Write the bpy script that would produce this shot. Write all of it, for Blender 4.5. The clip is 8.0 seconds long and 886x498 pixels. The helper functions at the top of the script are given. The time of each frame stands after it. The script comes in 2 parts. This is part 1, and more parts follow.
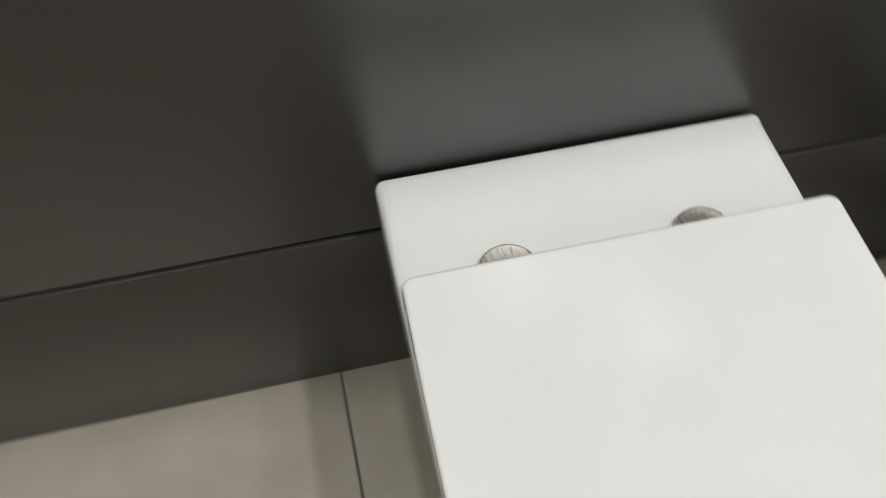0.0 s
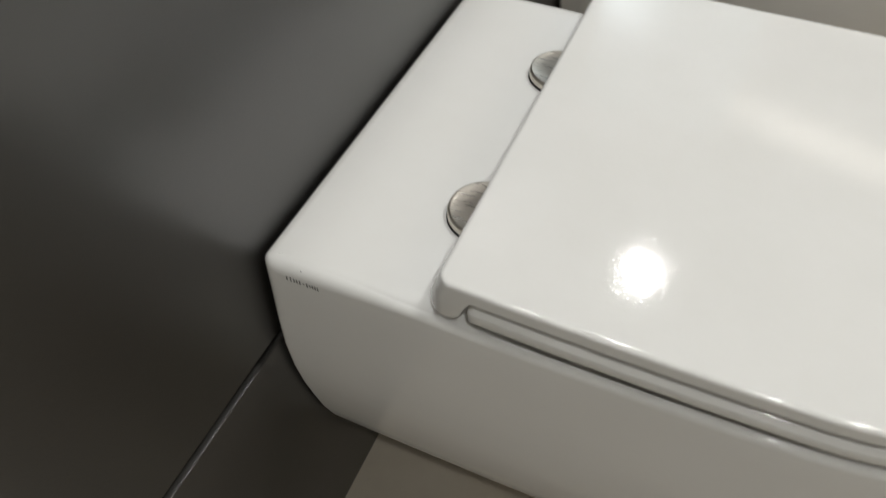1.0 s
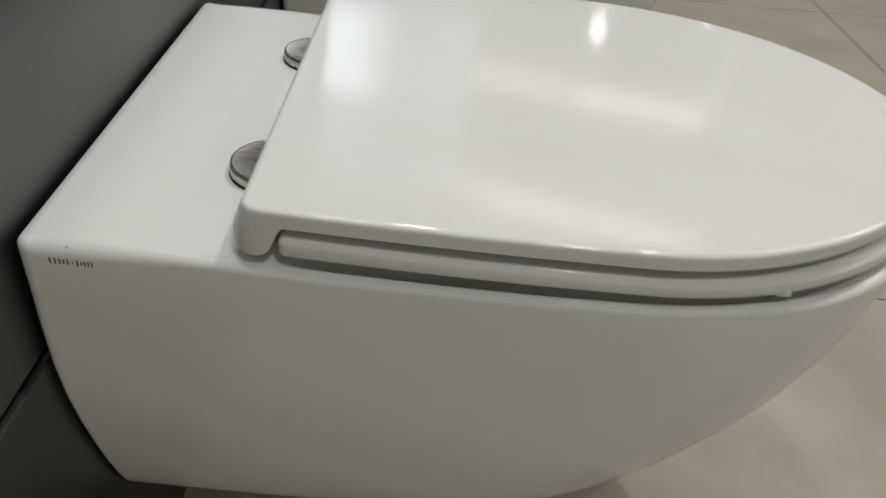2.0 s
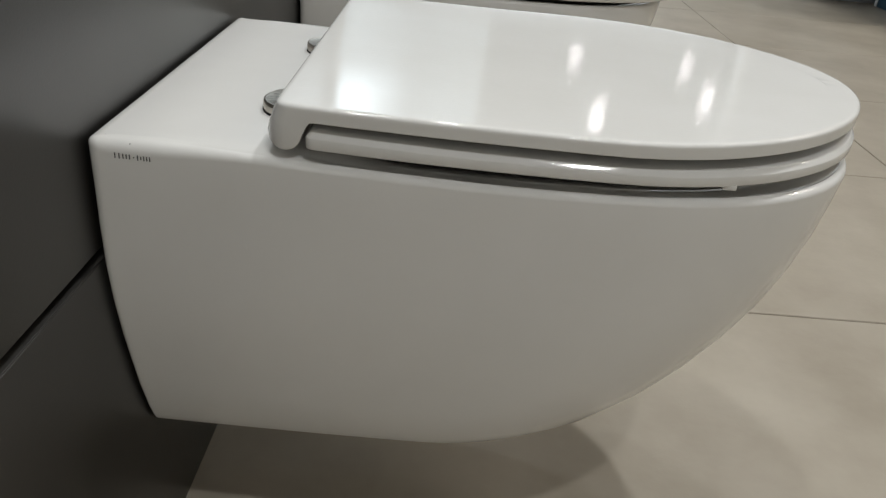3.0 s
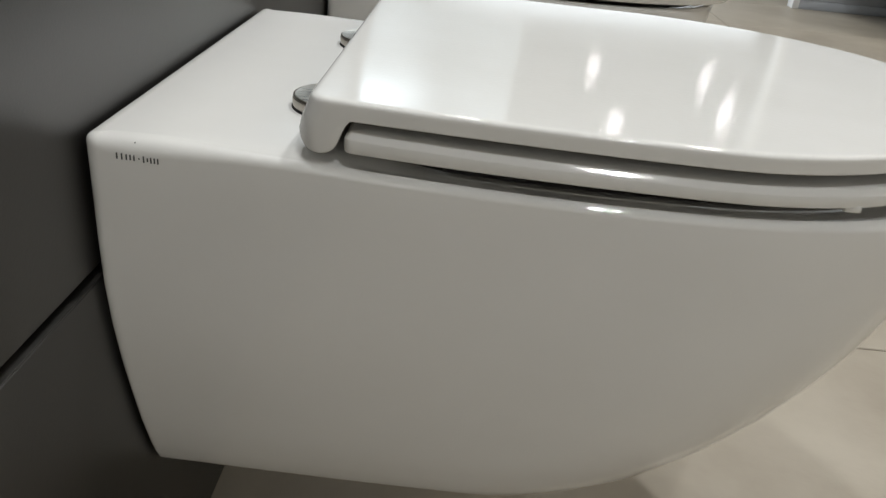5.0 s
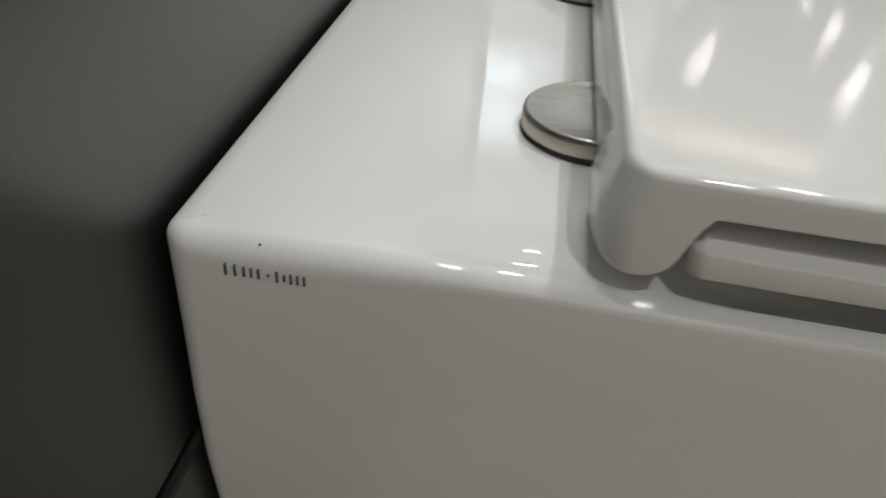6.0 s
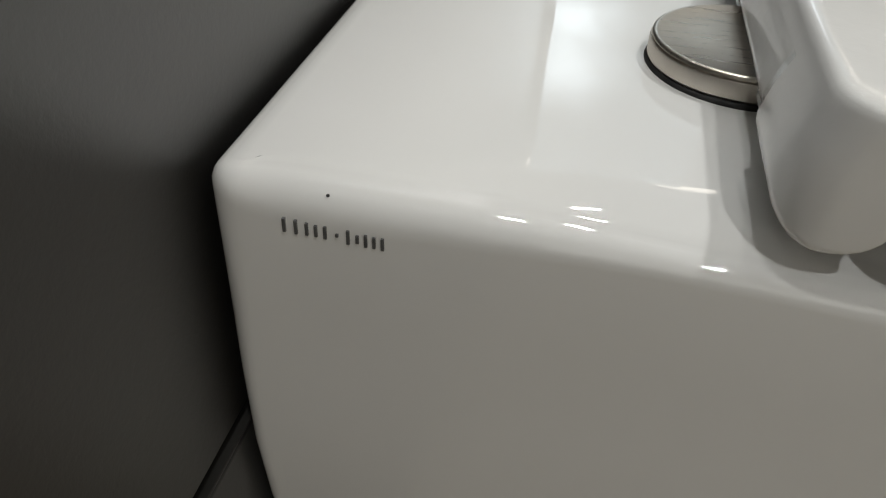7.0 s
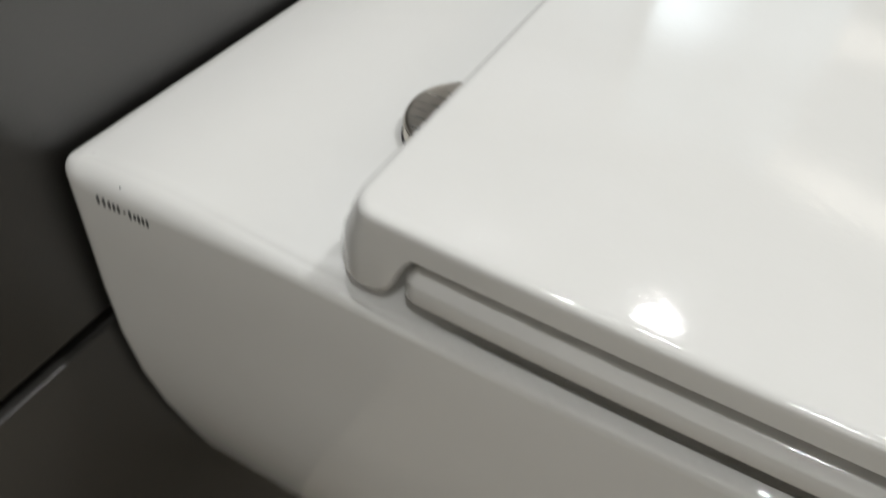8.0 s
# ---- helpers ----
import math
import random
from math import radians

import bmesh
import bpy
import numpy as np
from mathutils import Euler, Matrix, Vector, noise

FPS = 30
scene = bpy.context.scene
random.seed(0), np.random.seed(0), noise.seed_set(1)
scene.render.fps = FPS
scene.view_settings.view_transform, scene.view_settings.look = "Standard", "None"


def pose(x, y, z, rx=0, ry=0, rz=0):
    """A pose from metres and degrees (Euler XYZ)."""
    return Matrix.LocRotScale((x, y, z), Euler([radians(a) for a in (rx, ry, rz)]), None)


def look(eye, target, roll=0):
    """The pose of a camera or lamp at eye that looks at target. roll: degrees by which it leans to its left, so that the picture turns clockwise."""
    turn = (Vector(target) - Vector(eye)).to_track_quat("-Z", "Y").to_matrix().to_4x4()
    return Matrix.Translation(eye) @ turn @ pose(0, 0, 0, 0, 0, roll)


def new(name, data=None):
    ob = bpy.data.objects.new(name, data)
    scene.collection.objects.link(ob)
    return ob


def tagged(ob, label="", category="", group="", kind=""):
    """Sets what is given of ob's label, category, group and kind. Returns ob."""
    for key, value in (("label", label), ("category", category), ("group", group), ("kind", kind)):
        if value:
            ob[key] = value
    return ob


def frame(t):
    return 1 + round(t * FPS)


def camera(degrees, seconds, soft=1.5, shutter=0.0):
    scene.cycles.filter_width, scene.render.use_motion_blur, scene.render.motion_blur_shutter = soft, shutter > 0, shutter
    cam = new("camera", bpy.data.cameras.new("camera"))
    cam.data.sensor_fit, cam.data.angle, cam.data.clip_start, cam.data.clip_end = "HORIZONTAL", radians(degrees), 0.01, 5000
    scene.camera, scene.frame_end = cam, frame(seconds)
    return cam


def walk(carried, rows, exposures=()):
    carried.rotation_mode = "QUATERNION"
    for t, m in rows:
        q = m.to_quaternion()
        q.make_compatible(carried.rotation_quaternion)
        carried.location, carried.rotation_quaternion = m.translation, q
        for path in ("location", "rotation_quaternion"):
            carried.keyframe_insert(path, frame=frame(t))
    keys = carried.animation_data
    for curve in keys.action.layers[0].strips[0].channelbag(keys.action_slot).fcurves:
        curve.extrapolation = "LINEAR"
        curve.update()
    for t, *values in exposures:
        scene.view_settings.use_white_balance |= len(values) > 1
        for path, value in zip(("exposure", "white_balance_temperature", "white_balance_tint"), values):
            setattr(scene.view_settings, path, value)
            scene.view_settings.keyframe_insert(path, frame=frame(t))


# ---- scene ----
cam = camera(58.8, 8.0, soft=1.15, shutter=0.3)
PATH = [
    (0, (0.405, -0.219, 0.973), (-0.589, 0.035, -0.744), 1.4),
    (0.2, (0.354, -0.288, 0.925), (-0.53, 0.27, -0.78), 4.4),
    (0.5, (0.292, -0.371, 0.898), (-0.408, 0.53, -0.745), 4.2),
    (0.8, (0.253, -0.425, 0.833), (-0.317, 0.76, -0.674), 1.4),
    (1, (0.234, -0.435, 0.778), (-0.291, 0.819, -0.688), 0.0),
    (1.2, (0.232, -0.432, 0.739), (-0.207, 0.86, -0.723), 0.0),
    (1.5, (0.216, -0.439, 0.691), (-0.035, 0.982, -0.694), 2.2),
    (1.8, (0.206, -0.459, 0.677), (0.145, 1.068, -0.613), 5.1),
    (2, (0.216, -0.495, 0.671), (0.256, 1.111, -0.52), 5.4),
    (2.2, (0.222, -0.534, 0.655), (0.288, 1.118, -0.47), 4.5),
    (3.3, (0.227, -0.64, 0.584), (0.221, 1.161, -0.286), 4.9),
    (3.5, (0.227, -0.643, 0.571), (0.224, 1.179, -0.252), 5.1),
    (4.2, (0.226, -0.665, 0.554), (0.203, 1.177, -0.225), 5.7),
    (5.3, (0.174, -0.484, 0.572), (0.151, 1.245, -0.432), 5.4),
    (5.5, (0.15, -0.438, 0.559), (0.106, 1.261, -0.495), 5.6),
    (5.8, (0.116, -0.373, 0.549), (-0.012, 1.304, -0.533), 3.9),
    (6.1, (0.093, -0.328, 0.527), (-0.124, 1.296, -0.619), 2.7),
    (6.5, (0.08, -0.307, 0.517), (-0.18, 1.288, -0.661), 2.7),
    (7, (0.081, -0.304, 0.509), (-0.216, 1.246, -0.72), 2.5),
    (7.3, (0.089, -0.304, 0.519), (-0.212, 1.249, -0.704), 5.8),
    (7.5, (0.104, -0.304, 0.539), (-0.237, 1.255, -0.666), 7.2),
    (7.7, (0.126, -0.313, 0.558), (-0.235, 1.241, -0.649), 8.7),
    (8, (0.212, -0.313, 0.590), (-0.379, 1.008, -0.792), 4.7),
]
walk(cam, [(t, look(eye, target, roll)) for t, eye, target, roll in PATH], exposures=[(0.0, 0.04, 6560, 10), (0.5, -0.05, 6620, 10), (1.0, -0.04, 6670, 10), (1.5, -0.14, 6670, 10), (2.2, -0.17, 6650, 10), (3.3, 0.16, 6520, 10), (4.0, 0.24, 6540, 10), (5.5, 0.06, 6560, 10), (6.0, -0.14, 6620, 10), (6.5, -0.20, 6570, 10), (7.0, -0.06, 6620, 10), (7.3, 0.04, 6520, 10), (7.5, 0.16, 6520, 10), (8.0, 0.10, 6520, 10)])

# ---- world and lamps ----
world = bpy.data.worlds.new("world")
scene.world = world
world.use_nodes = True
world.node_tree.nodes["Background"].inputs[0].default_value = (0.75, 0.8, 0.9, 1)
world.node_tree.nodes["Background"].inputs[1].default_value = 0.3

CEILING = 3.0
FLOOR = 0.015
WARM = (1.0, 0.93, 0.82)
NEUTRAL = (0.96, 0.98, 0.975)
COOL = (0.86, 0.94, 1.0)


def area_lamp(name, x, y, z, power, sx, sy, colour, shape="RECTANGLE", rx=0.0, rz=0.0, spread=180):
    lamp = bpy.data.lights.new(name, "AREA")
    lamp.shape, lamp.size, lamp.energy, lamp.color = shape, sx, power, colour
    if shape == "RECTANGLE":
        lamp.size_y = sy
    lamp.spread = radians(spread)
    ob = new(name, lamp)
    ob.matrix_world = pose(x, y, z, rx, 0, rz)
    return ob


DOWNLIGHTS = [(-0.04, -0.185), (0.85, -1.40), (1.15, 0.50), (0.28, 0.96), (0.28, 2.16), (1.85, 7.45), (3.12, 7.0), (3.3, 8.6), (2.0, 10.5), (3.5, 10.4)]
DOWNLIGHT_POWER = [5.5, 12.5, 15.5, 4.5, 4.5, 2, 2, 2, 2, 2]
# x, y, length, turn, power, and whether the diffuser is the bright kind
STRIPS = [
    (-0.05, 3.86, 1.3, -9, 0.8, False), (1.25, 3.50, 1.3, -18, 1.1, True),
    (0.60, 5.74, 1.5, -15, 1.2, False), (2.10, 5.22, 1.55, -18, 2.1, True),
    # unseen fill strips, added to brighten the room and the bay
    (4.2, 1.2, 2.4, 0, 16, True), (3.0, 1.9, 2.2, 0, 16, True),
]
for (x, y), power in zip(DOWNLIGHTS, DOWNLIGHT_POWER):
    area_lamp("downlight_lamp", x, y, CEILING - 0.03, power, 0.11, 0.11, NEUTRAL, "DISK", spread=170 if power < 2.5 else 135)
for x, y, long, turn, power, bright in STRIPS:
    area_lamp("strip_lamp", x, y, CEILING - 0.07, power, long, 0.11, WARM, rz=turn)
area_lamp("window_fill_lamp", 2.5, 14.7, 1.7, 30, 6.0, 2.2, COOL, rx=-90)
# added warm fill for the bowl's near side; no window is known there
area_lamp("window_fill_lamp", 1.5, -3.85, 2.0, 15, 5.0, 1.5, (1.0, 0.90, 0.75), rx=90)
# added cool fill for the left faces of the bay's cabinets
west_fill_lamp = area_lamp("window_fill_lamp", -3.85, 5.2, 1.7, 200, 1.6, 3.6, COOL)
west_fill_lamp.matrix_world = pose(-3.85, 5.2, 1.7, 0, -90, 0)

# ---- materials ----


def material(name):
    m = bpy.data.materials.new(name)
    m.use_nodes = True
    nodes, links = m.node_tree.nodes, m.node_tree.links
    return m, nodes, links, nodes["Principled BSDF"]


def noise_node(nodes, links, scale, detail=4.0, rough=0.55, stretch=(1, 1, 1)):
    where = nodes.new("ShaderNodeTexCoord")
    mapping = nodes.new("ShaderNodeMapping")
    mapping.inputs["Scale"].default_value = stretch
    tex = nodes.new("ShaderNodeTexNoise")
    tex.inputs["Scale"].default_value = scale
    tex.inputs["Detail"].default_value = detail
    tex.inputs["Roughness"].default_value = rough
    links.new(where.outputs["Object"], mapping.inputs["Vector"])
    links.new(mapping.outputs["Vector"], tex.inputs["Vector"])
    return tex


def ramp(nodes, links, source, stops):
    r = nodes.new("ShaderNodeValToRGB")
    while len(r.color_ramp.elements) < len(stops):
        r.color_ramp.elements.new(0.5)
    for e, (at, c) in zip(r.color_ramp.elements, stops):
        e.position, e.color = at, (*c, 1)
    links.new(source, r.inputs["Fac"])
    return r


def bump(nodes, links, bsdf, source, strength, distance):
    b = nodes.new("ShaderNodeBump")
    b.inputs["Strength"].default_value, b.inputs["Distance"].default_value = strength, distance
    links.new(source, b.inputs["Height"])
    links.new(b.outputs["Normal"], bsdf.inputs["Normal"])


def make(name, stops, scale, rough=(0.4, 0.5), metal=0.0, bump_scale=0.0, bump_depth=0.0, stretch=(1, 1, 1), coat=0.0, ior=1.5):
    """A surface with colour that drifts at one scale, gloss that drifts with it, and fine relief at another."""
    m, nodes, links, bsdf = material(name)
    tex = noise_node(nodes, links, scale, 5.0, 0.6, stretch)
    col = ramp(nodes, links, tex.outputs["Fac"], stops)
    links.new(col.outputs["Color"], bsdf.inputs["Base Color"])
    span = nodes.new("ShaderNodeMapRange")
    span.inputs["To Min"].default_value, span.inputs["To Max"].default_value = rough
    links.new(tex.outputs["Fac"], span.inputs["Value"])
    links.new(span.outputs["Result"], bsdf.inputs["Roughness"])
    bsdf.inputs["Metallic"].default_value = metal
    bsdf.inputs["IOR"].default_value = ior
    bsdf.inputs["Coat Weight"].default_value = coat
    bsdf.inputs["Coat Roughness"].default_value = 0.03
    if bump_depth:
        fine = noise_node(nodes, links, bump_scale, 3.0, 0.6, stretch)
        bump(nodes, links, bsdf, fine.outputs["Fac"], 0.5, bump_depth)
    return m


def glow(name, colour, strength):
    m, nodes, links, bsdf = material(name)
    bsdf.inputs["Base Color"].default_value = (*colour, 1)
    bsdf.inputs["Emission Color"].default_value = (*colour, 1)
    bsdf.inputs["Emission Strength"].default_value = strength
    return m


CERAMIC = make("glazed_ceramic", [(0.3, (0.78, 0.775, 0.755)), (0.7, (0.81, 0.805, 0.79))], 9, (0.012, 0.03), bump_scale=22, bump_depth=0.00009)
PLASTIC = make("white_seat_plastic", [(0.3, (0.77, 0.765, 0.745)), (0.7, (0.80, 0.795, 0.78))], 14, (0.06, 0.08), bump_scale=300, bump_depth=0.00011)
LAMINATE = make("dark_laminate", [(0.3, (0.0108, 0.0100, 0.0091)), (0.7, (0.0150, 0.0140, 0.0126))], 6, (0.30, 0.36), bump_scale=600, bump_depth=0.00012, ior=1.85)
# lighter grey that paints the light caught by the panel's top edge
EDGE_LIGHT = make("grey_edge_light", [(0.3, (0.03, 0.029, 0.027)), (0.7, (0.045, 0.043, 0.04))], 30, (0.3, 0.45))
GROOVE = make("black_groove", [(0.3, (0.008, 0.008, 0.008)), (0.7, (0.014, 0.013, 0.012))], 20, (0.4, 0.55))
TILE = make("stone_tile", [(0.32, (0.318, 0.280, 0.225)), (0.5, (0.380, 0.340, 0.281)), (0.68, (0.435, 0.395, 0.332))], 3.6, (0.38, 0.5), bump_scale=90, bump_depth=0.0004)
GROUT = make("grout", [(0.3, (0.10, 0.085, 0.07)), (0.7, (0.15, 0.13, 0.105))], 40, (0.8, 0.9))
NICKEL = make("brushed_nickel", [(0.3, (0.50, 0.465, 0.415)), (0.7, (0.57, 0.53, 0.475))], 60, (0.25, 0.31), metal=1.0, bump_scale=300, bump_depth=0.00003, stretch=(1, 12, 1))
SATIN = make("satin_nickel", [(0.3, (0.60, 0.56, 0.50)), (0.7, (0.68, 0.63, 0.57))], 80, (0.36, 0.44), metal=1.0, bump_scale=500, bump_depth=0.00003)
RUBBER = make("black_rubber", [(0.3, (0.012, 0.012, 0.012)), (0.7, (0.03, 0.03, 0.03))], 80, (0.5, 0.7))
INK = make("grey_ink", [(0.3, (0.08, 0.08, 0.08)), (0.7, (0.12, 0.12, 0.12))], 300, (0.4, 0.5))
GREIGE = make("greige_paint", [(0.3, (0.42, 0.40, 0.37)), (0.7, (0.47, 0.45, 0.41))], 3, (0.6, 0.75), bump_scale=200, bump_depth=0.0004)
BLUEGREY = make("blue_grey_tile", [(0.3, (0.40, 0.43, 0.48)), (0.7, (0.47, 0.50, 0.55))], 4, (0.3, 0.45), bump_scale=60, bump_depth=0.0005)
LACQUER = make("white_lacquer", [(0.3, (0.78, 0.79, 0.80)), (0.7, (0.82, 0.83, 0.84))], 4, (0.15, 0.25))
TEAL = make("teal_lacquer", [(0.3, (0.012, 0.048, 0.078)), (0.7, (0.018, 0.06, 0.092))], 4, (0.3, 0.4))
LIT_NEUTRAL = glow("lit_diffuser", NEUTRAL, 4)
LIT_WARM = glow("lit_warm_diffuser", WARM, 2.4)
LIT_DIM = glow("dim_warm_diffuser", WARM, 2.3)


def panel_glow(name, colour, dim, strength, x0, x1, z0, z1, z2):
    """A glowing stand-in face: dim below z0, full from z1 to z2, fading out sideways from x0 to x1."""
    m, nodes, links, bsdf = material(name)
    where = nodes.new("ShaderNodeTexCoord")
    split = nodes.new("ShaderNodeSeparateXYZ")
    links.new(where.outputs["Object"], split.inputs["Vector"])

    def span(source, a, b, lo, hi):
        n = nodes.new("ShaderNodeMapRange")
        n.interpolation_type = "SMOOTHSTEP"
        for key, value in (("From Min", a), ("From Max", b), ("To Min", lo), ("To Max", hi)):
            n.inputs[key].default_value = value
        links.new(source, n.inputs["Value"])
        return n.outputs["Result"]

    def times(a, b):
        n = nodes.new("ShaderNodeMath")
        n.operation = "MULTIPLY"
        links.new(a, n.inputs[0])
        links.new(b, n.inputs[1])
        return n.outputs["Value"]

    rise = span(split.outputs["Z"], z0, z1, dim, strength)
    fall = span(split.outputs["Z"], z2, z2 + 0.12, 1.0, 0.1)
    side = span(split.outputs["X"], x0, x1, 1.0, 0.12)
    cloud = span(noise_node(nodes, links, 14, 3.0).outputs["Fac"], 0.3, 0.7, 0.55, 1.1)
    links.new(times(times(times(rise, fall), side), cloud), bsdf.inputs["Emission Strength"])
    bsdf.inputs["Base Color"].default_value = (*colour, 1)
    bsdf.inputs["Emission Color"].default_value = (*colour, 1)
    return m


# glow shaped to give the bright patch mirrored in lid and deck
LIT_STAND_IN = panel_glow("stand_in_glow_face", (0.80, 0.92, 1.0), 0.45, 3.2, 0.06, 0.17, 0.0, 0.08, 0.15)
# glow of the end window's panes and of the two added fill panels
LIT_PANE = glow("daylit_and_fill_pane", COOL, 0.35)

# ---- mesh helpers ----


def part(name, bm, mat, parent=None, label="", smooth=True, crease=0):
    """Links a bmesh as one mesh object, under a thing where one is given."""
    bmesh.ops.recalc_face_normals(bm, faces=bm.faces)
    me = bpy.data.meshes.new(name)
    bm.to_mesh(me)
    bm.free()
    me.materials.append(mat)
    me.shade_smooth() if smooth else me.shade_flat()
    if crease:
        me.set_sharp_from_angle(angle=radians(crease))
    ob = new(name, me)
    ob.parent = parent
    return tagged(ob, label)


def empty(name, x=0.0, y=0.0, z=0.0, **tags):
    ob = new(name)
    ob.empty_display_size = 0.05
    ob.matrix_world = Matrix.Translation((x, y, z))
    return tagged(ob, **tags)


def box(x0, x1, y0, y1, z0, z1, bevel=0.0, segments=2):
    bm = bmesh.new()
    bmesh.ops.create_cube(bm, size=1.0)
    for v in bm.verts:
        v.co = Vector((x0 + (v.co.x + 0.5) * (x1 - x0), y0 + (v.co.y + 0.5) * (y1 - y0), z0 + (v.co.z + 0.5) * (z1 - z0)))
    if bevel:
        bmesh.ops.bevel(bm, geom=bm.edges[:], offset=bevel, segments=segments, affect="EDGES", profile=0.5)
    return bm


def turned(profile, count=48):
    """A body of revolution about z from (radius, height) pairs."""
    bm = bmesh.new()
    rings = []
    for r, z in profile:
        if r < 1e-6:
            rings.append([bm.verts.new((0, 0, z))])
        else:
            rings.append([bm.verts.new((r * math.cos(2 * math.pi * k / count), r * math.sin(2 * math.pi * k / count), z)) for k in range(count)])
    for a, b in zip(rings, rings[1:]):
        for k in range(count):
            j = (k + 1) % count
            if len(a) == 1 and len(b) > 1:
                bm.faces.new((a[0], b[k], b[j]))
            elif len(b) == 1 and len(a) > 1:
                bm.faces.new((a[k], a[j], b[0]))
            elif len(a) > 1:
                bm.faces.new((a[k], a[j], b[j], b[k]))
    return bm


def half_outline(xb, xf, x0, hb, hm, n, rc, back=(0.0, 0.45, 0.8, 0.86, 0.93), sides=22, front=34, arc=7, ease=1.5):
    """Half a seat-shaped plan, from the middle of the back edge round the corner and along the side to the tip: (x, half width)."""
    pts = [(xb, (hb - rc) * f) for f in back]
    for k in range(arc + 1):
        a = math.pi / 2 * k / arc
        pts.append((xb + rc * (1 - math.cos(a)), hb - rc * (1 - math.sin(a))))
    xs = xb + rc
    for k in range(1, sides + 1):
        f = k / (sides + 1)
        f = f ** ease
        s = math.sin(f * math.pi / 2)
        pts.append((xs + (x0 - xs) * f, hb + (hm - hb) * s))
    for k in range(front + 1):
        a = math.pi / 2 * k / front
        pts.append((x0 + (xf - x0) * math.sin(a) ** (2 / n), hm * max(0.0, math.cos(a)) ** (2 / n)))
    pts[-1] = (xf, 0.0)
    return pts


def inset_plan(plan, d, **points):
    """The half outline of a plan, drawn in by d(x); corners and tip keep their shape."""
    xb, xf, x0, hb, hm, n, rc = plan
    if not callable(d):
        return half_outline(xb + d, xf - d, x0, hb - d, hm - d, n, max(rc - d, 0.0006), **points)
    out = []
    for i, (x, h) in enumerate(half_outline(*plan)):
        k = d(x)
        out.append(half_outline(xb + k, xf - k, x0, hb - k, hm - k, n, max(rc - k, 0.0006))[i])
    return out


def loop_from(half, z, shift=None):
    """The closed loop of points of a half outline and its mirror image; z is a height or a function of x, y."""
    low = [(x, -h) for x, h in half]
    high = [(x, h) for x, h in reversed(half[1:-1])]
    pts = []
    for x, y in low + high:
        p = Vector((x, y, z(x, y) if callable(z) else z))
        pts.append(shift(p) if shift else p)
    return pts


def loft(loops, first_back, cap_top=None, cap_bottom=True, strips=10, bm=None):
    """Skins loops of equal count one to the next and closes the ends by strips across from side to side.
    cap_top(x, f) lifts the last cap; f runs from -1 to 1 across it."""
    bm = bm or bmesh.new()
    rings = [[bm.verts.new(p) for p in l] for l in loops]
    n = len(rings[0])
    for a, b in zip(rings, rings[1:]):
        for k in range(n):
            j = (k + 1) % n
            bm.faces.new((a[k], a[j], b[j], b[k]))

    def cap(ring, lift):
        tip = n // 2
        previous = None
        for i in range(first_back, tip + 1):
            lo, hi = ring[i], ring[(n - i) % n]
            if i == tip:
                row = [ring[tip]] * (strips + 1)
            else:
                row = [lo]
                for s in range(1, strips):
                    f = s / strips
                    p = lo.co.lerp(hi.co, f)
                    if lift:
                        p.z += lift(p.x, 2 * f - 1)
                    row.append(bm.verts.new(p))
                row.append(hi)
            if previous:
                for s in range(strips):
                    quad = [previous[s], previous[s + 1], row[s + 1], row[s]]
                    quad = [v for k, v in enumerate(quad) if v not in quad[:k]]
                    if len(quad) > 2:
                        bm.faces.new(quad)
            previous = row

    cap(rings[-1], cap_top)
    if cap_bottom:
        cap(rings[0], None)
    return bm


BACK = 5


def lid_fall(x):
    """How far the lid falls from the level of the hinge towards the front."""
    u = min(0.30, max(0.0, x - 0.115))
    return 0.039 * (u - u * u / 0.60)


def rim_droop(x):
    """The bowl's rim falls from the deck by the wall and runs level along the front half."""
    f = min(1.0, max(0.0, (x - 0.045) / 0.255))
    return 0.0110 * math.sin(f * math.pi / 2) ** 1.3


# ---- large structure ----


def tiles_mesh(places, sx, sy, top):
    bm = bmesh.new()
    for x, y in places:
        add_tile(bm, x, y, sx, sy, top)
    return bm


def add_tile(bm, x, y, sx, sy, top):
    c = 0.0012
    lo = [bm.verts.new((x + a, y + b, top - 0.008)) for a, b in ((0, 0), (sx, 0), (sx, sy), (0, sy))]
    mid = [bm.verts.new((x + a, y + b, top - c)) for a, b in ((0, 0), (sx, 0), (sx, sy), (0, sy))]
    hi = [bm.verts.new((x + a, y + b, top)) for a, b in ((c, c), (sx - c, c), (sx - c, sy - c), (c, sy - c))]
    for r, s in ((lo, mid), (mid, hi)):
        for k in range(4):
            bm.faces.new((r[k], r[(k + 1) % 4], s[(k + 1) % 4], s[k]))
    bm.faces.new(hi)


X0, X1, Y0, Y1 = -4.0, 7.0, -4.0, 15.0
floor = part("floor", box(X0, X1, Y0, Y1, -0.2, FLOOR - 0.002), GROUT, smooth=False)
tagged(floor, "large beige-grey stone floor tiles with thin brown joints", "floor", kind="structure")
ceiling = part("ceiling", box(X0, X1, Y0, Y1, CEILING, CEILING + 0.15), GREIGE, smooth=False)
tagged(ceiling, "plain greige painted showroom ceiling above the display", "ceiling", kind="structure")
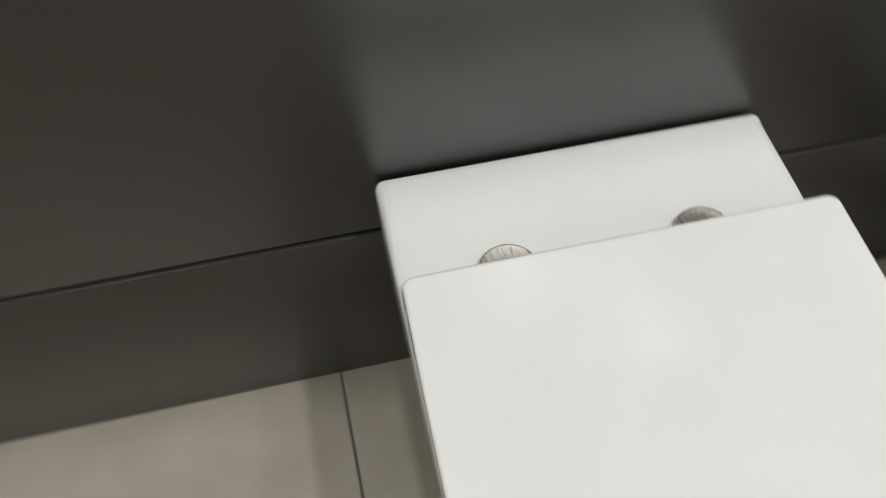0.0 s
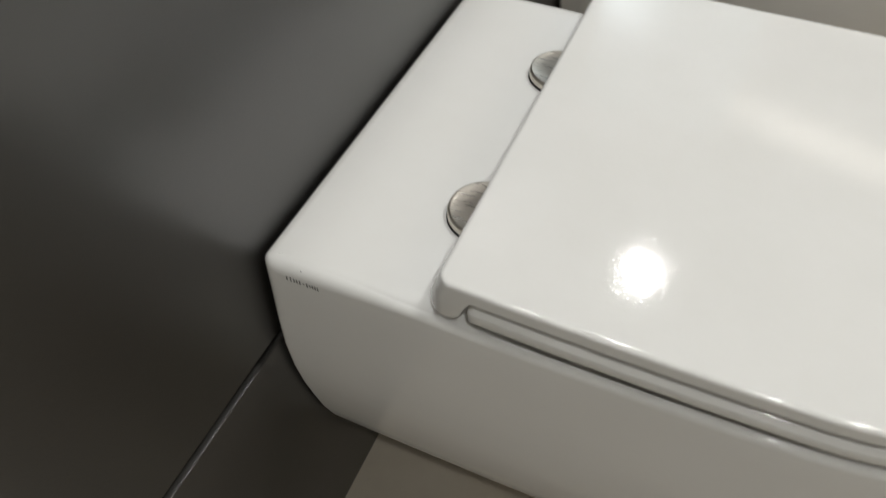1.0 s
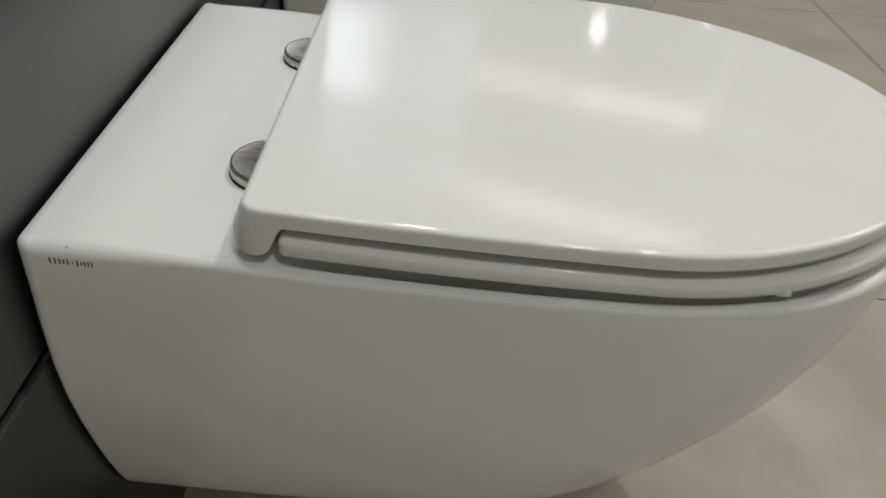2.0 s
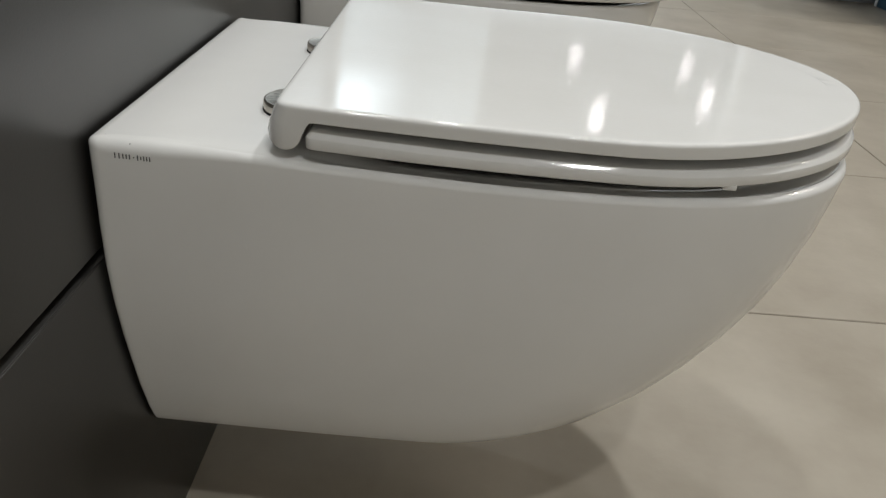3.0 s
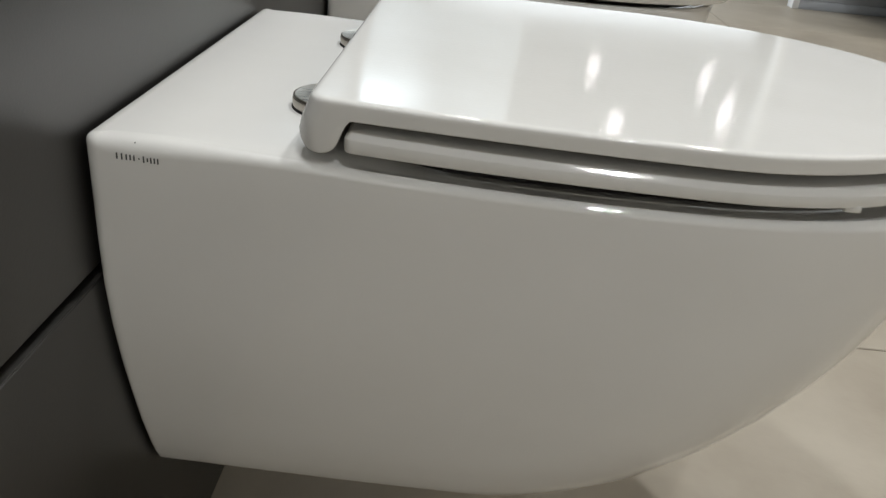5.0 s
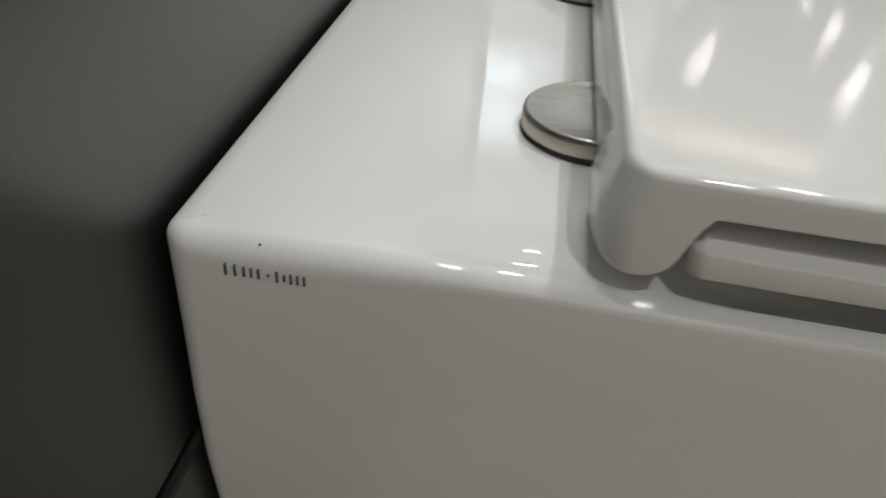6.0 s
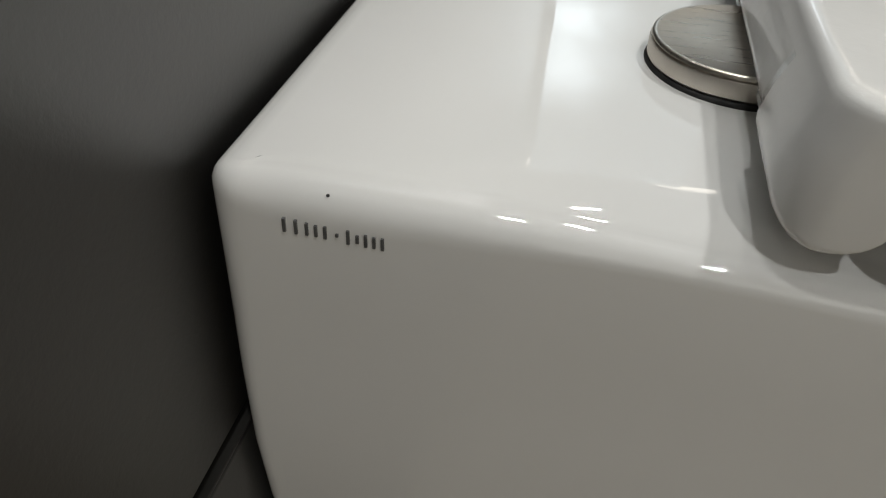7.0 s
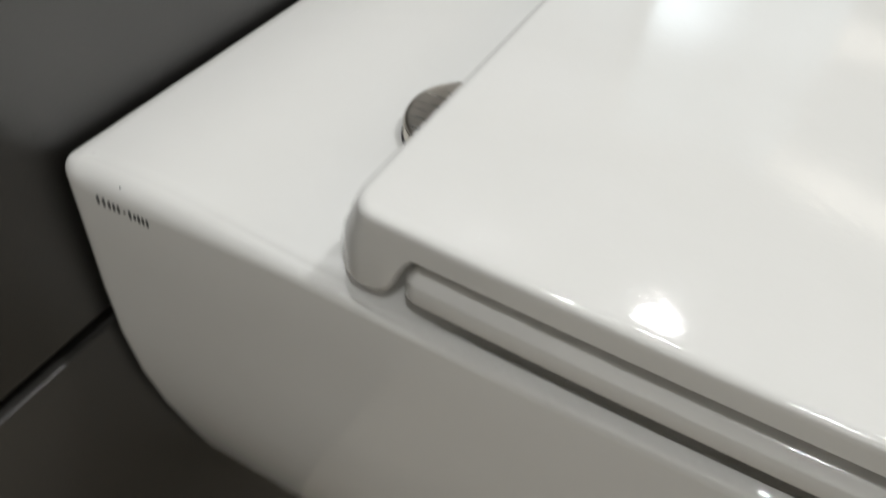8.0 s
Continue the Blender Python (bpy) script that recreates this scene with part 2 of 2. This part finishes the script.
for name, b in (("wall_west", (X0 - 0.15, X0, Y0, Y1)), ("wall_east", (X1, X1 + 0.15, Y0, Y1)), ("wall_south", (X0, X1, Y0 - 0.15, Y0)), ("wall_north", (X0, X1, Y1, Y1 + 0.15))):
    w = part(name, box(*b, -0.2, CEILING), GREIGE, smooth=False)
    tagged(w, "plain greige painted outer wall of the showroom", "wall", kind="structure")

# dark display wall behind the toilets: two panels with a shadow gap
display_wall = part("wall_display", box(-0.12, -0.012, -2.6, 2.6, FLOOR, 1.25), GROOVE, smooth=False)
tagged(display_wall, "dark grey laminate display wall with a horizontal shadow gap", "wall", kind="structure")
part("panel", box(-0.012, 0.0025, -2.6, 2.6, FLOOR, 0.3309, 0.0006), LAMINATE, display_wall)
# the lit top chamfer, put in as a lighter strip
part("edge_light_strip", box(-0.0118, 0.0021, -2.6, 2.6, 0.3311, 0.3320, 0.0003), EDGE_LIGHT, display_wall, "thin grey strip painted as the light line on the panel edge")
part("panel", box(-0.012, 0.0025, -2.6, 2.6, 0.3398, 1.25, 0.0015), LAMINATE, display_wall)

# ---- toilets ----
TOP = 0.42


def body_mesh(levels, rim, top=TOP, fall=1.0, ledge=1.0, r_wall=0.0045, r_side=0.009, r_front=0.0052):
    """A wall-hung pan: level outlines from below up to a rounded rim."""
    loops = []
    for z, hb, hm, xf, x0, n, rc in levels:
        loops.append(loop_from(half_outline(XW, xf, x0, hb, hm, n, rc), z))
    hb, hm, xf, x0, n, rc = rim
    plan = (XW, xf, x0, hb, hm, n, rc)

    def radius(x):
        g = min(1.0, max(0.0, (x - XW - 0.001) / 0.012))
        f = min(1.0, max(0.0, (x - 0.04) / 0.07))
        side = r_side + (r_front - r_side) * f * f * (3 - 2 * f)
        return r_wall + (side - r_wall) * g

    for k in range(0, 7):
        a = math.pi / 2 * k / 6
        loops.append(loop_from(inset_plan(plan, lambda x: radius(x) * (1 - math.cos(a))), lambda x, y: top - fall * rim_droop(x) - radius(x) * (1 - math.sin(a))))

    def inner(x, deck, well, d):
        """Height of the top: a level deck behind the seat, an open well under it."""
        f = min(1.0, max(0.0, (x - (0.122 if d < 0.02 else 0.155)) / 0.03))
        return top + 0.0002 - fall * rim_droop(x) * (deck + (1 - deck) * f) - well * f * f * (3 - 2 * f)

    for d, deck, well, step in ((0.0005, 0.95, 0.0, 0.0008), (0.003, 0.72, 0.0006, 0.0014), (0.007, 0.45, 0.0014, 0.0014), (0.012, 0.32, 0.002, 0.0014), (0.025, 0.3, 0.003, 0.001), (0.034, 0.3, 0.010, 0.0), (0.040, 0.3, 0.07, 0.0)):
        loops.append(loop_from(inset_plan(plan, lambda x: radius(x) + d), lambda x, y: inner(x, deck, well, d) - ledge * step * min(1.0, max(0.0, (x - 0.135) / 0.03))))
    return loft(loops, BACK)


XW = 0.0045
PAN = [
    (0.166, 0.060, 0.064, 0.26, 0.16, 2.0, 0.003),
    (0.160, 0.106, 0.110, 0.345, 0.20, 2.0, 0.003),
    (0.1566, 0.1215, 0.1255, 0.374, 0.215, 2.05, 0.003),
    (0.1563, 0.1262, 0.1305, 0.383, 0.22, 2.05, 0.003),
    (0.1572, 0.1284, 0.1327, 0.389, 0.22, 2.05, 0.003),
    (0.1592, 0.1300, 0.1345, 0.394, 0.223, 2.05, 0.003),
    (0.168, 0.1350, 0.1398, 0.408, 0.23, 2.08, 0.0035),
    (0.18, 0.1403, 0.146, 0.424, 0.24, 2.1, 0.0035),
    (0.21, 0.1513, 0.1565, 0.452, 0.26, 2.15, 0.004),
    (0.24, 0.1600, 0.164, 0.475, 0.275, 2.2, 0.004),
    (0.27, 0.1685, 0.171, 0.493, 0.285, 2.25, 0.005),
    (0.30, 0.1745, 0.1755, 0.508, 0.295, 2.3, 0.005),
    (0.33, 0.1780, 0.1785, 0.519, 0.30, 2.35, 0.005),
    (0.36, 0.1793, 0.180, 0.527, 0.305, 2.4, 0.006),
    (0.385, 0.1798, 0.1806, 0.532, 0.31, 2.4, 0.0075),
]
RIM = (0.1802, 0.1812, 0.535, 0.31, 2.4, 0.0085)


def lid_mesh(xb, xf, x0, hb, hm, n, cy):
    """A thin lid whose back edge curls down into a rounded lip with a shallow hinge recess."""
    plan = (xb, xf, x0, hb, hm, n, 0.0105)
    fine = {"back": (0.0, 0.45, 0.80, 0.858, 0.866, 0.90, 0.95), "sides": 60, "ease": 2.0, "arc": 9}
    half = half_outline(*plan, **fine)
    lip, r, low, under_lid = xb + 0.0108, 0.0112, 0.4219, 0.4414

    def under(x):
        """The round lip, then a tight hollow up to the lid's underside."""
        d = x - lip
        if d <= 0.0098:
            return low + r - math.sqrt(max(0.0, r * r - d * d))
        a, span, slope = low + r - math.sqrt(r * r - 0.0098 ** 2), 0.0062, 1.96
        f = min(1.0, (d - 0.0098) / span)
        return a * (2 * f ** 3 - 3 * f * f + 1) + slope * span * (f ** 3 - 2 * f * f + f) + under_lid * (3 * f * f - 2 * f ** 3)

    def shape(p):
        """The back leans forward towards the top, and is cut in for the hinge below it."""
        q = p.copy()
        near = max(0.0, 1 - (q.x - xb) / 0.045)
        q.x += near * max(0.0, q.z - 0.436) * 0.38
        if p.x < xb + 0.004 and p.z < 0.4462:
            f = min(1.0, max(0.0, (0.1472 - abs(p.y)) / 0.0012))
            q.x += 0.0024 * f
        if q.z > 0.4505:
            q.z += 0.0006 * max(0.0, 1 - (q.x - xb) / 0.13) ** 2
        q.z -= lid_fall(q.x)
        q.y += cy
        return q

    def ring(d, z):
        return loop_from(inset_plan(plan, d, **fine) if d else half, z, shape)

    loops = [ring(0.034, 0.4462), ring(0.020, 0.4460), ring(0.013, 0.4456)]
    for d, up in ((0.0085, 0.0), (0.0052, 0.0), (0.0028, 0.0004), (0.0012, 0.0012), (0.0003, 0.0022), (0.0, 0.0034)):
        loops.append(ring(d, lambda x, y, up=up: under(x) + up * min(1.0, max(0.45, 1 - (x - lip) / 0.02))))
    for i, z in enumerate((0.4400, 0.4440, 0.4457, 0.4465, 0.4482, 0.4500)):
        loops.append(ring(0.0, lambda x, y, z=z, i=i: max(z, under(x) + 0.0036 * min(1.0, max(0.45, 1 - (x - lip) / 0.02)) + 0.0003 * i)))
    for d, z in ((0.0003, 0.4508), (0.0010, 0.4515), (0.0019, 0.4519), (0.0028, 0.4521), (0.0040, 0.45215), (0.008, 0.4522), (0.02, 0.4523)):
        loops.append(ring(d, z))
    return loft(loops, 7, lambda x, f: 0.0008 * (1 - f * f) * min(1.0, max(0.0, (x - 0.145) / 0.06)) * max(0.0, 1 - (max(0.0, x - x0) / (xf - x0)) ** 2), strips=14)


def seat_fall(x):
    """How far the seat falls from its hinge towards the front."""
    return 0.0062 * (1 - math.exp(-max(0.0, x - 0.14) / 0.11))


def seat_mesh(xb, xf, x0, hb, hm, n, cy):
    plan = (xb, xf, x0, hb, hm, n, 0.0045)

    def move(p):
        return Vector((p.x, p.y + cy, p.z - seat_fall(p.x) * (1 + 22 * max(0.0, p.z - 0.4242))))

    loops = []
    for d, z in ((0.036, 0.4225), (0.030, 0.4220), (0.024, 0.4262), (0.010, 0.4262), (0.004, 0.4243), (0.0012, 0.4239), (0.0004, 0.4241), (0.0, 0.4248), (0.0, 0.4310), (0.0002, 0.4316), (0.0008, 0.4323), (0.0023, 0.4344), (0.0029, 0.4350), (0.0040, 0.4354), (0.010, 0.4355), (0.03, 0.4355), (0.05, 0.4353)):
        loops.append(loop_from(inset_plan(plan, d), z, move))
    return loft(loops, BACK)


def logo_bars(toilet, x, y, z):
    """The maker's mark: thin plain upright bars in two clusters with a dot between."""
    bars = [(0.0, 0.0034), (0.0026, 0.0034), (0.0050, 0.0030), (0.0070, 0.0028), (0.0090, 0.0030), (0.0116, 0.0007), (0.0140, 0.0034), (0.0160, 0.0020), (0.0178, 0.0030), (0.0196, 0.0028), (0.0214, 0.0030)]
    for dx, h in bars:
        zz = z - 0.05 * dx
        part("mark", box(x + dx - 0.00032, x + dx + 0.00032, y - 0.0003, y + 0.004, zz - h / 2, zz + h / 2), INK, toilet, "grey printed mark", smooth=False)


def hinge_disc(toilet, x, y):
    button = part("hinge_disc", turned([(0.0, 0.0), (0.0262, 0.0), (0.0266, 0.0010), (0.0270, 0.0013), (0.0270, 0.0055), (0.0268, 0.0059), (0.0262, 0.0060), (0.0, 0.0060)], 72), SATIN, toilet, "satin nickel hinge disc", crease=45)
    part("cap", turned([(0.0, 0.0055), (0.0258, 0.0055), (0.0258, 0.0064), (0.0266, 0.0066), (0.0265, 0.0071), (0.0261, 0.0074), (0.0253, 0.0075), (0.0247, 0.0073), (0.012, 0.0074), (0.0, 0.0074)], 72), NICKEL, button, "polished nickel cap", crease=45)
    button.location = (x, y, TOP - 0.0002)
    button.scale = (0.95, 0.95, 1.0)
    ring = part("gasket", turned([(0.0, 0.0), (0.0270, -0.002), (0.0277, 0.0008), (0.0270, 0.0018), (0.0, 0.0018)], 64), RUBBER, button, "black rubber gasket")
    ring.location = (0, 0, -0.0012)


def toilet_with_slim_lid():
    t = empty("toilet", label="white wall-hung ceramic toilet with closed slim lid", category="toilet", group="toilets along the display wall")
    part("bowl", body_mesh(PAN, RIM), CERAMIC, t, "glossy white ceramic bowl", crease=42)
    part("wall_gasket", box(0.0025, 0.0045, -0.14, 0.14, 0.25, 0.405), RUBBER, t, "dark foam gasket", smooth=False)
    cy = 0.0
    part("seat", seat_mesh(0.1402, 0.5410, 0.33, 0.1790, 0.1820, 2.0, cy), PLASTIC, t, "white plastic seat with bevelled edge")
    part("lid", lid_mesh(0.1160, 0.542, 0.33, 0.1810, 0.1845, 1.89, cy + 0.0015), PLASTIC, t, "thin white plastic lid with rounded back lip", crease=50)
    for y in (-0.0908, 0.0765):
        hinge_disc(t, 0.1206, y)
    for x, y, mat in ((0.247, 0.1705, RUBBER), (0.406, 0.1655, PLASTIC)):
        for side in (-1, 1):
            low = 0.4242 - seat_fall(x)
            part("bumper", box(x - 0.0045, x + 0.0045, side * y - 0.004, side * y + 0.004, low - 0.0032, low + 0.0012, 0.0012), mat, t, "small rubber bumper under the seat")
    logo_bars(t, 0.0232, -0.1805, 0.4107)
    speck = part("speck", turned([(0.0, 0.0), (0.0004, 0.0), (0.0003, 0.0003), (0.0, 0.0005)], 10), RUBBER, t, "tiny dark chip in the glaze")
    speck.location = (0.0322, -0.1774, 0.4176)
    speck.rotation_euler = (radians(45), 0, 0)
    return t


def toilet_with_thick_lid(y):
    t = empty("toilet", 0, y, 0, label="white wall-hung ceramic toilet with thick wrap-over lid", category="toilet", group="toilets along the display wall")
    levels = [
        (0.088, 0.050, 0.052, 0.20, 0.10, 2.0, 0.01),
        (0.094, 0.088, 0.090, 0.27, 0.13, 2.0, 0.01),
        (0.104, 0.112, 0.114, 0.32, 0.17, 2.0, 0.01),
        (0.125, 0.126, 0.128, 0.365, 0.21, 2.05, 0.01),
        (0.16, 0.139, 0.141, 0.405, 0.24, 2.1, 0.01),
        (0.20, 0.153, 0.154, 0.44, 0.26, 2.2, 0.01),
        (0.24, 0.166, 0.166, 0.47, 0.28, 2.4, 0.01),
        (0.28, 0.175, 0.173, 0.50, 0.30, 2.6, 0.01),
        (0.337, 0.177, 0.175, 0.522, 0.33, 2.6, 0.01),
        (0.37, 0.178, 0.176, 0.531, 0.34, 2.6, 0.01),
    ]
    part("bowl", body_mesh(levels, (0.178, 0.176, 0.538, 0.34, 2.4, 0.005), top=0.4085, fall=0.75, ledge=0.0), CERAMIC, t, "glossy white ceramic bowl")
    part("wall_gasket", box(0.0025, 0.0045, -0.13, 0.13, 0.28, 0.395), RUBBER, t, "dark foam gasket", smooth=False)
    plan = (0.09, 0.56, 0.34, 0.168, 0.178, 2.35, 0.02)

    def droop(x):
        return 0.0045 * min(1.0, max(0.0, (x - 0.12) / 0.2))

    loops = [loop_from(inset_plan(plan, d), lambda x, y, z=z: z - droop(x)) for d, z in ((0.03, 0.4165), (0.022, 0.4108), (0.006, 0.4105), (0.001, 0.411), (0.0, 0.4125))]
    loops += [loop_from(inset_plan(plan, d), z) for d, z in ((0.0, 0.446), (0.001, 0.4495), (0.004, 0.4523), (0.008, 0.4532), (0.014, 0.4531), (0.024, 0.4518))]
    part("lid", loft(loops, BACK, lambda x, f: 0.001 * (1 - f * f)), PLASTIC, t, "thick white wrap-over lid")
    for yy in (-0.08, 0.08):
        part("hinge", box(0.066, 0.095, yy - 0.022, yy + 0.022, 0.409, 0.428, 0.003), NICKEL, t, "grey metal hinge")
    logo_bars(t, 0.0225, -0.1778, 0.3965)
    return t


toilet_with_slim_lid()
toilet_with_thick_lid(0.672)

# ---- the neighbouring display bay ----


def display_bay():
    bay = part("partition", box(1.70, 5.2, 3.35, 3.40, FLOOR, 2.3, 0.002), BLUEGREY, smooth=False)
    tagged(bay, "blue-grey tiled display partition with a white edge post", "partition", kind="structure")
    part("edge_post", box(1.668, 1.70, 3.333, 3.40, FLOOR, 2.3, 0.003), LACQUER, bay, "white edge post")
    part("plinth", box(1.702, 5.2, 3.342, 3.349, FLOOR, 0.055, 0.001), BLUEGREY, bay)
    for k in range(3):
        part("tile", box(1.702 + 0.9 * k, 2.599 + 0.9 * k, 3.343, 3.349, 0.057, 0.254, 0.001), BLUEGREY, bay)
        part("tile", box(1.702 + 0.9 * k, 2.599 + 0.9 * k, 3.343, 3.349, 0.256, 0.855, 0.001), BLUEGREY, bay)


def hung_cabinet(x0, x1, y0, y1, z0, z1):
    c = part("vanity_cabinet", box(x0, x1, y0, y1, z0, z1, 0.003), LACQUER)
    tagged(c, "glossy white wall-hung vanity cabinet on the partition", "cabinet")
    part("door", box(x0 + 0.002, (x0 + x1) / 2 - 0.002, y0 - 0.019, y0 - 0.001, z0 + 0.002, z1 - 0.002, 0.002), LACQUER, c)
    part("door", box((x0 + x1) / 2 + 0.002, x1 - 0.002, y0 - 0.019, y0 - 0.001, z0 + 0.002, z1 - 0.002, 0.002), LACQUER, c)


def far_cabinet():
    c = part("washbasin_cabinet", box(2.33, 3.3, 5.83, 7.2, 0.085, 0.82, 0.003), LACQUER)
    tagged(c, "far white washbasin cabinet raised on a front panel", "cabinet")
    part("front_panel", box(2.325, 2.50, 5.80, 5.828, FLOOR, 0.82, 0.002), LACQUER, c)
    part("front_panel", box(2.504, 3.3, 5.80, 5.828, FLOOR, 0.82, 0.002), LACQUER, c)
    part("foot", box(3.2, 3.3, 7.1, 7.2, FLOOR, 0.085, 0.002), LACQUER, c)


display_bay()
hung_cabinet(1.865, 2.86, 2.68, 3.342, 0.212, 0.75)
far_cabinet()
teal = part("floor_cabinet", box(2.192, 2.90, 2.50, 3.25, FLOOR, 0.2, 0.003), TEAL)
tagged(teal, "dark teal lacquered low cabinet standing on the floor", "cabinet")
part("back_panel", box(2.190, 2.90, 3.252, 3.272, FLOOR, 0.204, 0.002), LACQUER, teal, "thin white back panel")
window = part("window_1", box(-0.5, 5.5, 14.97, 15.03, 0.6, 2.8, 0.005), LACQUER, smooth=False)
tagged(window, "wide daylit shop window at the end of the hall", "window", kind="structure")
for k in range(4):
    part("pane", box(-0.44 + 1.485 * k, 0.99 + 1.485 * k, 14.955, 14.965, 0.66, 2.74, 0.002), LIT_PANE, window)

# unseen glowing panel added behind the camera, around the warm fill lamp
south_fill = part("fill_panel_south", box(-1.0, 4.0, -4.03, -3.97, 1.2, 2.8, 0.005), LACQUER, smooth=False)
tagged(south_fill, "wide glowing panel added as unseen fill at the near end", "window", kind="structure")
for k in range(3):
    part("pane", box(-0.94 + 1.64 * k, 0.64 + 1.64 * k, -3.965, -3.955, 1.26, 2.74, 0.002), LIT_PANE, south_fill)

# unseen glowing panel added in the side wall for the cool fill
west_fill = part("fill_panel_west", box(-4.03, -3.97, 3.3, 7.1, 0.8, 2.6, 0.005), LACQUER, smooth=False)
tagged(west_fill, "glowing panel added as unseen fill in the side wall", "window", kind="structure")
for k in range(2):
    part("pane", box(-3.965, -3.955, 3.36 + 1.86 * k, 5.16 + 1.86 * k, 0.86, 2.54, 0.002), LIT_PANE, west_fill)

# ---- unseen stand-in for a mirrored bright source, on display wall beyond second toilet ----
stand_in = empty("mirrored_glow_box", 0.0, 0.95, 0.73, label="unseen glowing box standing in for the bright source mirrored in the lid", category="light box")
part("bracket", box(0.0, 0.019, -0.012, 0.012, -0.06, 0.06, 0.002), LACQUER, stand_in)
part("casing", box(0.018, 0.30, -0.008, 0.02, -0.135, 0.42, 0.004), LACQUER, stand_in)
part("lit_face", box(0.02, 0.297, -0.0105, -0.0085, -0.131, 0.416, 0.0008), LIT_STAND_IN, stand_in, "glowing cool white face")

# ---- ceiling lamps ----


def downlight(x, y):
    d = empty("ceiling_downlight", x, y, CEILING, label="round recessed white ceiling downlight, switched on", category="ceiling light", group="ceiling downlights")
    part("trim_ring", turned([(0.058, 0.0), (0.088, 0.0), (0.088, -0.006), (0.083, -0.010), (0.064, -0.012), (0.058, -0.008)], 40), LACQUER, d)
    part("diffuser", turned([(0.0, -0.003), (0.0575, -0.003), (0.0575, -0.001), (0.0, -0.001)], 40), LIT_NEUTRAL, d)


def strip_light(x, y, long, turn, bright):
    s = empty("ceiling_strip_light", x, y, CEILING, label="long white ceiling strip light with warm diffuser" if bright else "long white ceiling strip light with dim warm diffuser", category="ceiling light", group="ceiling strip lights")
    s.rotation_euler = (0, 0, radians(turn))
    part("housing", box(-long / 2 - 0.03, long / 2 + 0.03, -0.09, 0.09, -0.045, 0.0, 0.004), LACQUER, s)
    part("diffuser", box(-long / 2, long / 2, -0.07, 0.07, -0.053, -0.046, 0.002), LIT_WARM if bright else LIT_DIM, s)


for x, y in DOWNLIGHTS:
    downlight(x, y)
# the last two strips are added fill
for x, y, long, turn, power, bright in STRIPS:
    strip_light(x, y, long, turn, bright)

# ---- floor tiles ----
TW, TL, GAP = 0.603, 1.206, 0.003
near, far = [], []
for i in range(-4, 6):
    for j in range(-7, 25):
        x, y = i * TL + 0.0, j * TW + 0.356
        if x < X0 - 1.2 or x > X1 or y < Y0 - 0.6 or y > Y1:
            continue
        (near if -1.0 < x < 4.7 and -1.5 < y < 6.5 else far).append((x, y))
shared = bpy.data.meshes.new("tile")
bm = bmesh.new()
add_tile(bm, 0, 0, TL - GAP, TW - GAP, 0.0)
bmesh.ops.recalc_face_normals(bm, faces=bm.faces)
bm.to_mesh(shared)
bm.free()
shared.materials.append(TILE)
for x, y in near:
    o = new("tile", shared)
    o.parent = floor
    o.location = (x, y, FLOOR)
rest = part("tiles", tiles_mesh(far, TL - GAP, TW - GAP, FLOOR), TILE, floor, smooth=False)
tagged(rest, kind="stuff")
